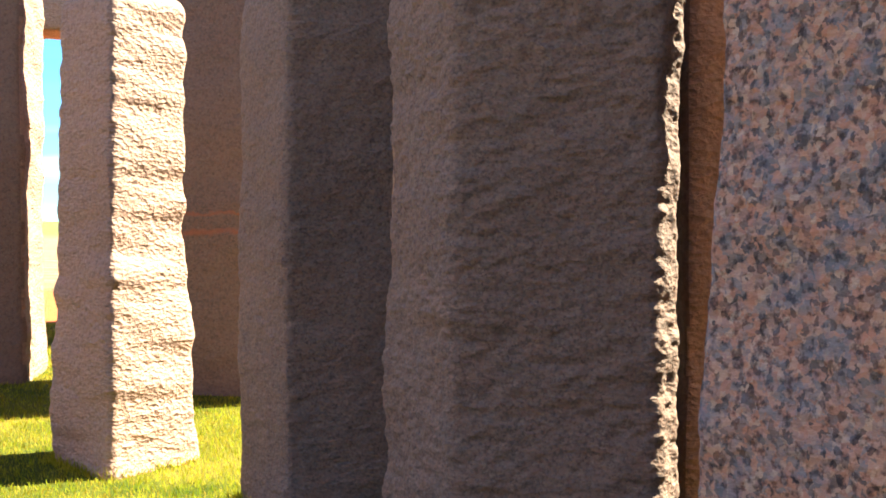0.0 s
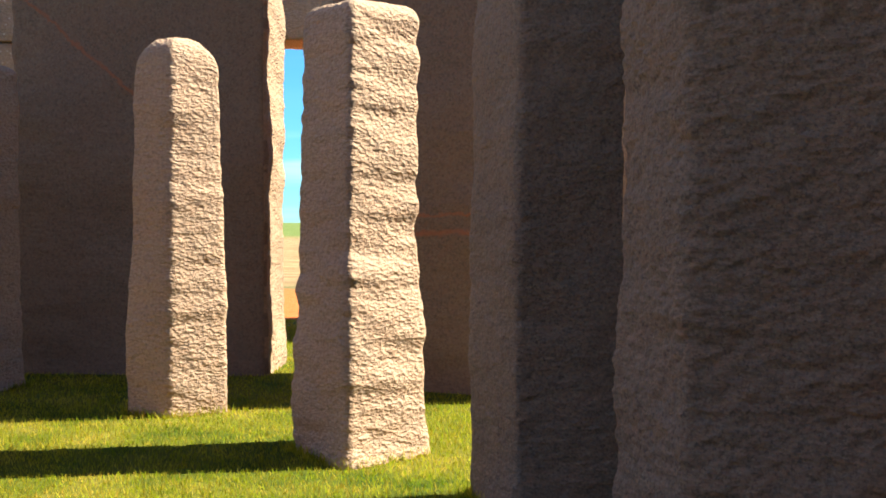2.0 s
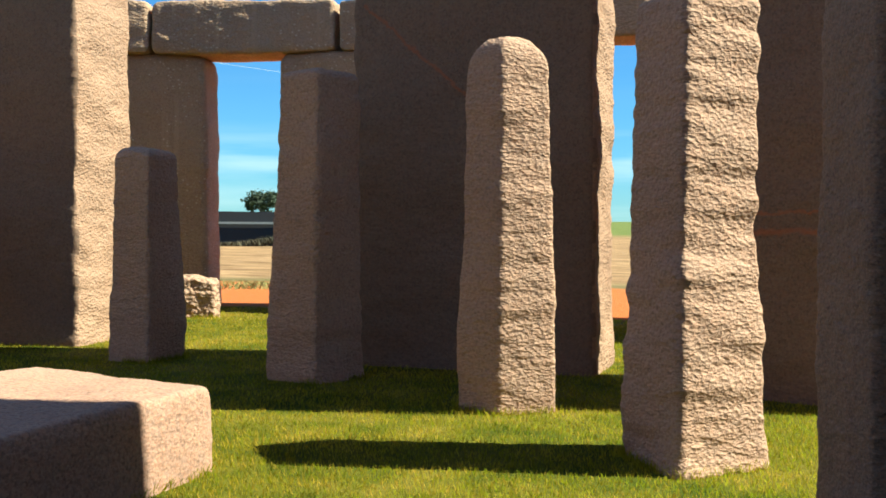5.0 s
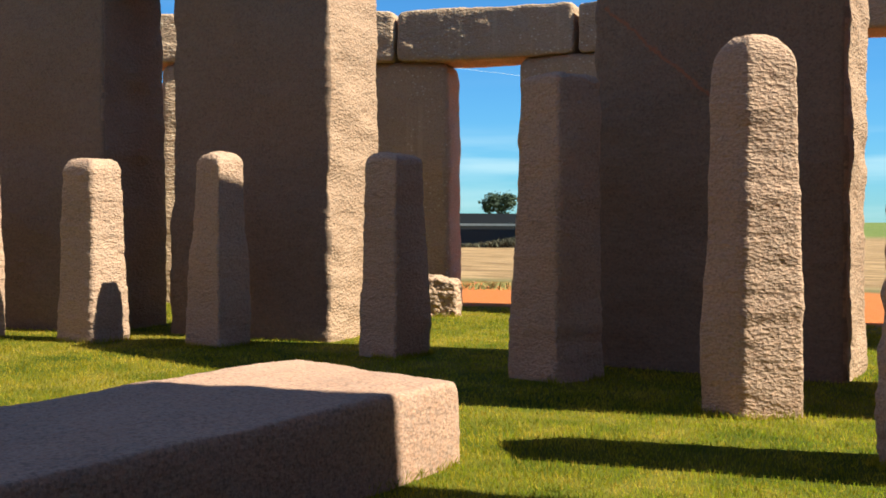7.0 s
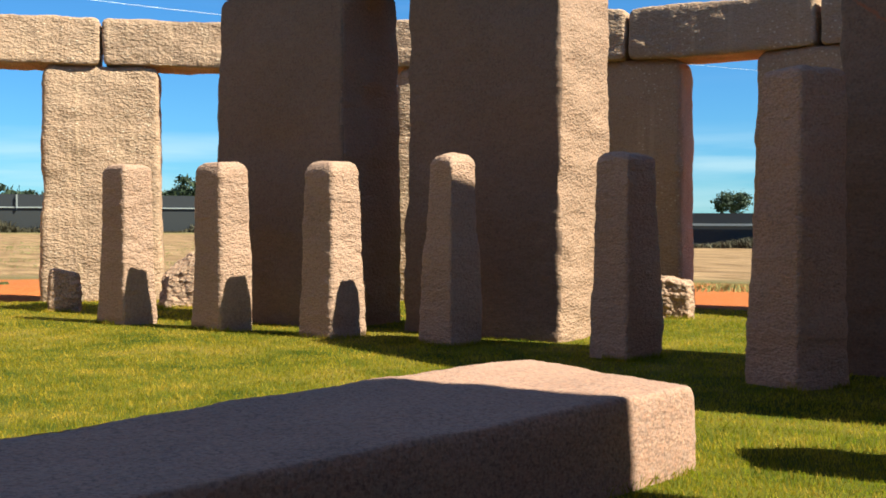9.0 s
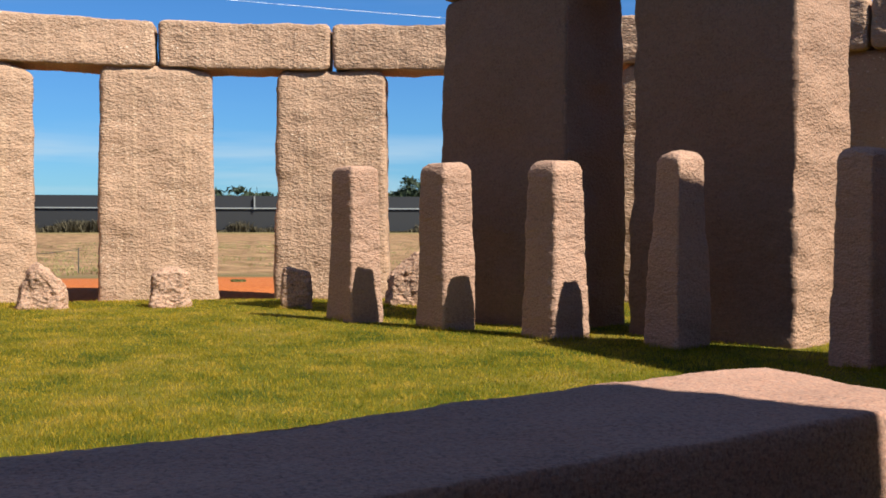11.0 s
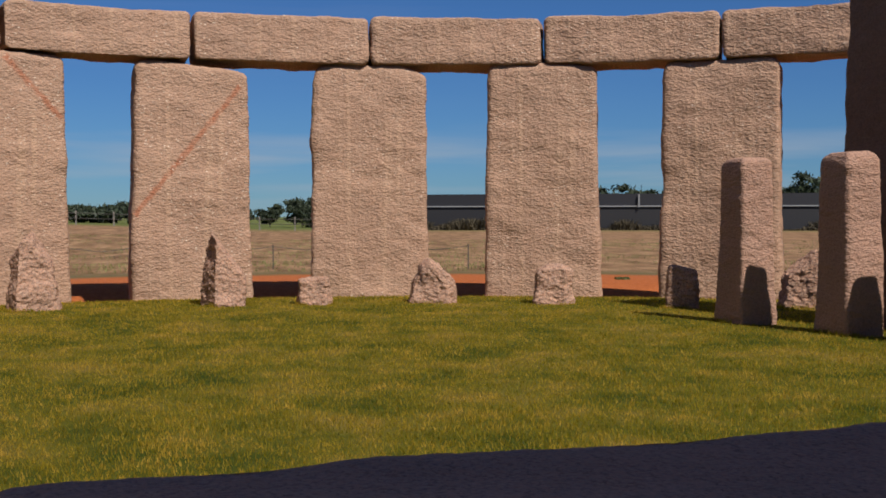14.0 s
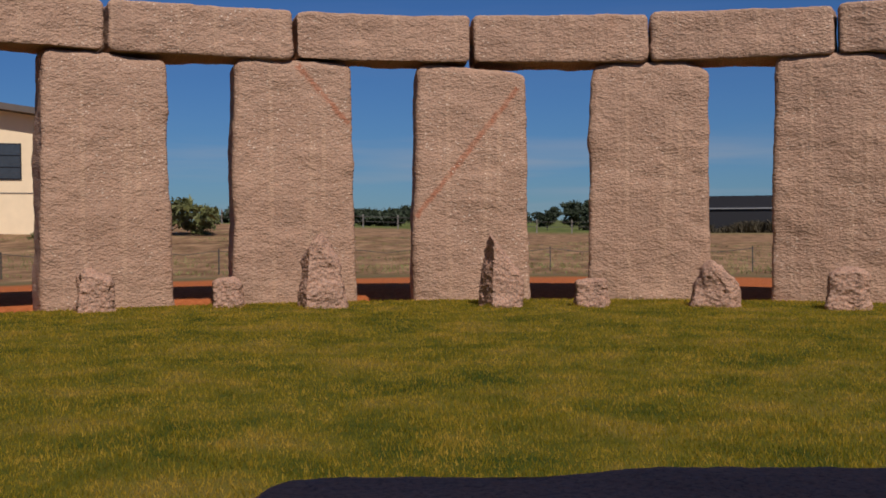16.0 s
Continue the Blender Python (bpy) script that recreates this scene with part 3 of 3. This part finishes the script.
# longer tufts at the feet of the stones
fx, fy = [], []
for plan in FOOT:
    if sum(a[0] * b[1] - b[0] * a[1] for a, b in zip(plan, plan[1:] + plan[:1])) < 0:
        plan = plan[::-1]
    girth = sum(math.dist(a, b) for a, b in zip(plan, plan[1:] + plan[:1]))
    rim = round_outline(plan, 0.06, int(girth * 520))
    hub = rim.mean(0)
    out = (rim - hub) / np.linalg.norm(rim - hub, axis=1)[:, None]
    rim = rim + out * (np.abs(rng.normal(0, 0.035, len(rim))) - 0.015)[:, None]
    fx.append(rim[:, 0])
    fy.append(rim[:, 1])
fx, fy = np.concatenate(fx), np.concatenate(fy)
keep = vnoise(np.c_[fx, fy, 0 * fx] * 2.2, 8) > -0.25
fx, fy = fx[keep], fy[keep]
me = blade_mesh("tufts", fx, fy, 0.03 + 0.055 * rng.random(len(fx)), 0.0035 + 0 * fx, grass_material(), rng)
tagged(new("grass", me), "longer grass tufts round the feet of the stones", "grass", kind="stuff")


# ---- the distance ----
def polar(yaw, d):
    return (-d * math.sin(radians(yaw)), d * math.cos(radians(yaw)))


def box(bm, size, at, turn=0.0):
    m4 = pose(*at, 0, 0, turn) @ Matrix.Diagonal((*size, 1))
    return bmesh.ops.create_cube(bm, size=1, matrix=m4)["verts"]


def part(name, bm, material, parent=None, label=""):
    me = bpy.data.meshes.new(name)
    bm.to_mesh(me)
    bm.free()
    me.materials.append(material)
    ob = new(name, me)
    if parent:
        ob.parent = parent
    return tagged(ob, label)


def boxes(*items):
    bm = bmesh.new()
    for it in items:
        box(bm, *it)
    return bm


M_SHED = plain("dark_cladding", (0.017, 0.017, 0.02), 0.6)
M_SHEDLOW = plain("grey_cladding", (0.018, 0.017, 0.018), 0.7)
M_PALE = plain("pale_metal", (0.26, 0.26, 0.25), 0.6)
M_POST = plain("weathered_timber", (0.21, 0.18, 0.15), 0.9)
M_LEAF = plain("foliage", (0.03, 0.042, 0.016), 0.7, 0, 0.4, 1.5)
M_LEAF2 = plain("bush_foliage", (0.11, 0.115, 0.03), 0.7, 0, 0.4, 1.5)
M_BARK = plain("bark", (0.14, 0.11, 0.09), 0.9)
M_CREAM = plain("cream_render", (0.80, 0.62, 0.38), 0.85, 0, 0.04, 2.0)
M_ROOF = plain("brown_roof_sheet", (0.10, 0.075, 0.055), 0.6)
M_PANE = plain("window_glass", (0.05, 0.06, 0.07), 0.08)
M_FRAME = plain("dark_window_frame", (0.02, 0.02, 0.02), 0.4)
M_WIRE = plain("wire", (0.6, 0.6, 0.6), 0.5, 0.6)
M_DARKWIRE = plain("dark_wire", (0.06, 0.05, 0.04), 0.6)


def empty(name, at, label, category, group="", turn=0.0):
    ob = new(name)
    ob.location, ob.rotation_euler = at, (0, 0, radians(turn))
    return tagged(ob, label, category, group)


def long_shed(p, q, height, posts, roof=True):
    """A long low dark building or screen between two ground points."""
    p, q = Vector((*p, 0)), Vector((*q, 0))
    ln, turn = (q - p).length, math.degrees(math.atan2(q.y - p.y, q.x - p.x))
    ob = empty("long_shed", (p + q) / 2, "long low dark shed beyond the paddock", "shed", "", turn)
    part("wall", boxes(((ln, 3.0, height * 0.62), (0, 0, height * 0.31))), M_SHEDLOW, ob)
    part("roof", boxes(((ln + 1, 3.6, height * 0.38), (0, 0.3, height * 0.81))), M_SHED, ob, "dark roof sheeting")
    part("gutter", boxes(((ln * 0.8, 0.12, 0.12), (0, -1.62, height * 0.66))), M_PALE, ob, "pale gutter")
    for i in range(posts):
        x = ln * ((i + 0.5) / posts - 0.5)
        part("post", boxes(((0.14, 0.2, height * 0.36), (x, -1.75, height * 0.81))), M_PALE, ob, "pale post")


long_shed(polar(86, 123), polar(57, 123), 3.75, 5)
long_shed(polar(46, 66), polar(27, 66), 1.85, 0)


def tree(at, height, spread, seed, material, trunk=0.35, clumps=26, group="trees beyond the paddock"):
    """A tapered trunk with limbs and a loose crown of leaf clumps made of many small leaves."""
    rnd, rg = random.Random(seed), np.random.default_rng(seed)
    z = float(land(at[0], at[1]))
    ob = empty("tree", (at[0], at[1], z), "dark green tree with an uneven crown", "tree", group)
    bm = bmesh.new()
    ends = []
    base_h = height * trunk
    r0 = height * 0.022
    bmesh.ops.create_cone(bm, cap_ends=True, segments=8, radius1=r0 * 1.4, radius2=r0 * 0.8, depth=base_h + 0.2, matrix=Matrix.Translation((0, 0, base_h / 2 - 0.1)))
    for i in range(7):
        a = 6.283 * i / 7 + rnd.uniform(-0.3, 0.3)
        end = Vector((math.cos(a) * spread * rnd.uniform(0.25, 0.42), math.sin(a) * spread * rnd.uniform(0.25, 0.42), height * (rnd.uniform(0.6, 0.9) if trunk > 0.3 else rnd.uniform(0.3, 0.86))))
        start = Vector((0, 0, base_h * 0.9))
        d = end - start
        bmesh.ops.create_cone(bm, cap_ends=True, segments=6, radius1=r0 * 0.7, radius2=r0 * 0.2, depth=d.length, matrix=Matrix.Translation((start + end) / 2) @ d.to_track_quat("Z", "Y").to_matrix().to_4x4())
        ends.append(end)
    part("trunk", bm, M_BARK, ob, "bare forked trunk")
    cen = []
    for i in range(clumps):
        e = ends[i % 7]
        cen.append(e + Vector((rnd.gauss(0, spread * 0.13), rnd.gauss(0, spread * 0.13), rnd.gauss(0, height * (0.07 if trunk > 0.3 else 0.13)))))
    cen = np.array(cen)
    per = 90
    n = clumps * per
    c = np.repeat(cen, per, 0) + rg.normal(0, 1, (n, 3)) * np.array([spread * 0.075, spread * 0.075, height * 0.04])
    s1 = rg.normal(0, 1, (n, 3)) * spread * 0.034
    s2 = rg.normal(0, 1, (n, 3)) * spread * 0.034
    v = np.stack([c - s1, c + s1, c + s2], 1).reshape(-1, 3)
    me = bpy.data.meshes.new("crown")
    me.from_pydata(v.tolist(), [], np.arange(3 * n).reshape(-1, 3).tolist())
    me.materials.append(material)
    cr = new("crown", me)
    cr.parent = ob
    tagged(cr, "loose leafy crown")


for i, (yw, d, h, sp) in enumerate([(36.4, 130, 5.2, 3.6), (64.0, 150, 6.6, 6.5), (70.6, 150, 5.0, 5.0), (72.6, 150, 5.2, 7.0), (62.5, 150, 5.5, 6), (88.4, 150, 4.2, 4.0), (87.0, 150, 5.6, 4.2), (90.0, 150, 3.2, 3.0), (91.6, 150, 2.9, 3.2),
                                    (98.0, 160, 2.8, 6.5), (99.5, 160, 2.6, 6.5), (101.0, 160, 2.9, 6.5), (103.0, 160, 2.8, 7), (105.0, 160, 3.0, 7), (93.5, 160, 2.6, 6), (95.5, 160, 2.7, 6.5)]):
    tree(polar(yw, d), h * (1 if i == 0 else 0.85), sp, 500 + i, M_LEAF, 0.45 if i == 0 else 0.12, 30 if i == 0 else 54)
for i, (yw, d, h, sp) in enumerate([(108.6, 62, 1.7, 3.2), (107.3, 64, 1.2, 2.4), (114.4, 52, 0.75, 0.7)]):
    tree(polar(yw, d), h, sp, 540 + i, M_LEAF2, 0.1, 26, "bushes by the house")

# paddock fence
for i, yw in enumerate(np.arange(83.5, 107, 1.75)):
    p = polar(yw, 116)
    me = boxes(((0.12, 0.12, 1.6), (0, 0, 0.6)))
    ob = part("fence_post", me, M_POST)
    ob.location = (p[0], p[1], float(land(*p)))
    tagged(ob, "weathered timber post of the paddock fence", "fence post", "posts of the paddock fence")


def cable(name, pts, radius, material, label, category):
    cu = bpy.data.curves.new(name, "CURVE")
    cu.dimensions, cu.bevel_depth, cu.bevel_resolution = "3D", radius, 1
    sp = cu.splines.new("POLY")
    sp.points.add(len(pts) - 1)
    for q, c in zip(sp.points, pts):
        q.co = (*c, 1)
    cu.materials.append(material)
    return tagged(new(name, cu), label, category)


for z in (0.65, 1.15):
    cable("fence_wire", [(*polar(yw, 115.8), float(land(*polar(yw, 115.8))) + z) for yw in np.arange(83.5, 107, 1.75)], 0.03, M_DARKWIRE, "wire strung along the paddock fence", "fence wire")

# low wire along the gravel's outer edge
ring = []
for i, a in enumerate(np.arange(80, 136, 4.0)):
    p = ring_point(a, 25.5)
    ob = part("stake", boxes(((0.03, 0.03, 0.75), (0, 0, 0.3))), M_DARKWIRE)
    ob.location = (*p, 0)
    tagged(ob, "thin dark stake of a low wire fence", "stake", "stakes of the low fence")
    ring += [(*p, 0.62), (*ring_point(a + 2, 25.5), 0.52)]
cable("low_wire", ring[:-1], 0.009, M_DARKWIRE, "sagging dark wire between thin stakes", "fence wire")

# dry scrub at the foot of the sheds and along the paddock's near edge
def scrub(yaw0, yaw1, d0, d1, count, height, material, label, seed):
    rg = np.random.default_rng(seed)
    yw, d = np.radians(rg.uniform(yaw0, yaw1, count)), rg.uniform(d0, d1, count)
    x, y = -d * np.sin(yw), d * np.cos(yw)
    lump = np.clip(0.5 + 0.9 * vnoise(np.c_[x * 0.5, y * 0.5, 0 * x], seed), 0.12, 1.4)
    me = blade_mesh("scrub", x, y, height * lump * rg.uniform(0.5, 1.0, count), height * 0.12 + 0 * x, material, rg)
    tagged(new("scrub", me), label, "scrub", kind="stuff")


M_SCRUB = plain("dry_scrub", (0.075, 0.058, 0.03), 0.9, 0, 0.5, 0.8)
M_STRAW = plain("straw_tussock", (0.20, 0.19, 0.06), 0.9, 0, 0.5, 0.8)
scrub(57, 86, 117, 121, 45000, 1.25, M_SCRUB, "dry scrub at the foot of the shed", 31)
scrub(26, 48, 60.5, 64, 20000, 0.55, M_SCRUB, "dry scrub at the foot of the shed", 32)
scrub(20, 50, 23.5, 27.5, 9000, 0.11, M_STRAW, "rough grass along the paddock edge", 33)
scrub(58, 120, 30, 70, 30000, 0.12, M_STRAW, "scattered tussocks in the paddock", 34)

# a low green bush on the bank of the gravel
scrub(72.0, 72.6, 26.4, 26.8, 600, 0.42, M_LEAF2, "small green bush on the gravel bank", 35)

# power line
ends = [(-37.2, -34.0, 9.2), (-31.4, 64.0, 9.2)]
pts = [tuple(Vector(ends[0]).lerp(Vector(ends[1]), q) - Vector((0, 0, 0.9 * 4 * q * (1 - q)))) for q in np.linspace(0, 1, 25)]
cable("power_cable", pts, 0.006, M_WIRE, "thin pale overhead power cable", "cable")
for x, y, z in ends:
    bm = bmesh.new()
    bmesh.ops.create_cone(bm, cap_ends=True, segments=12, radius1=0.16, radius2=0.11, depth=z + 0.4, matrix=Matrix.Translation((0, 0, (z + 0.4) / 2)))
    box(bm, (0.1, 1.6, 0.12), (0, 0, z - 0.06))
    ob = part("utility_pole", bm, M_POST)
    ob.location = (x, y, 0)
    tagged(ob, "timber utility pole carrying a cable", "utility pole", "poles of the power line")


# ---- the cream house ----
def house():
    hx, hy = polar(117.5, 62)
    z = float(land(hx, hy))
    ob = empty("house", (hx, hy, z), "cream rendered house with a low brown roof", "house", "", 27.5)
    top = 5.75 - z
    low, high = top + 0.45, top + 1.9

    def prism(x, y0, y1, b0, b1, t0, t1):
        """A block along y whose underside runs from b0 to b1 and whose top from t0 to t1."""
        bm = bmesh.new()
        v = [bm.verts.new(c) for c in ((-x, y0, b0), (x, y0, b0), (x, y1, b1), (-x, y1, b1), (-x, y0, t0), (x, y0, t0), (x, y1, t1), (-x, y1, t1))]
        for f in ((3, 2, 1, 0), (4, 5, 6, 7), (0, 1, 5, 4), (1, 2, 6, 5), (2, 3, 7, 6), (3, 0, 4, 7)):
            bm.faces.new([v[k] for k in f])
        return bm
    part("wall", prism(3.5, -5, 5, -0.3, -0.3, high - 0.12, low + 0.05), M_CREAM, ob, "cream rendered wall")
    part("roof", prism(4.3, -6, 5.7, high, low, high + 0.3, low + 0.3), M_ROOF, ob, "brown sheet roof with deep eaves")
    part("band", boxes(((0.03, 10.02, 0.04), (3.52, 0, 2.8 - z))), M_POST, ob)
    for wy in (1.25, -2.2):
        w = part("window", boxes(((0.1, 1.9, 1.75), (3.5, wy, 4.3 - z))), M_FRAME, ob, "dark framed window")
        for i in range(3):
            part("pane", boxes(((0.04, 1.75, 0.5), (3.56, wy, 3.74 - z + i * 0.56))), M_PANE, w)


house()
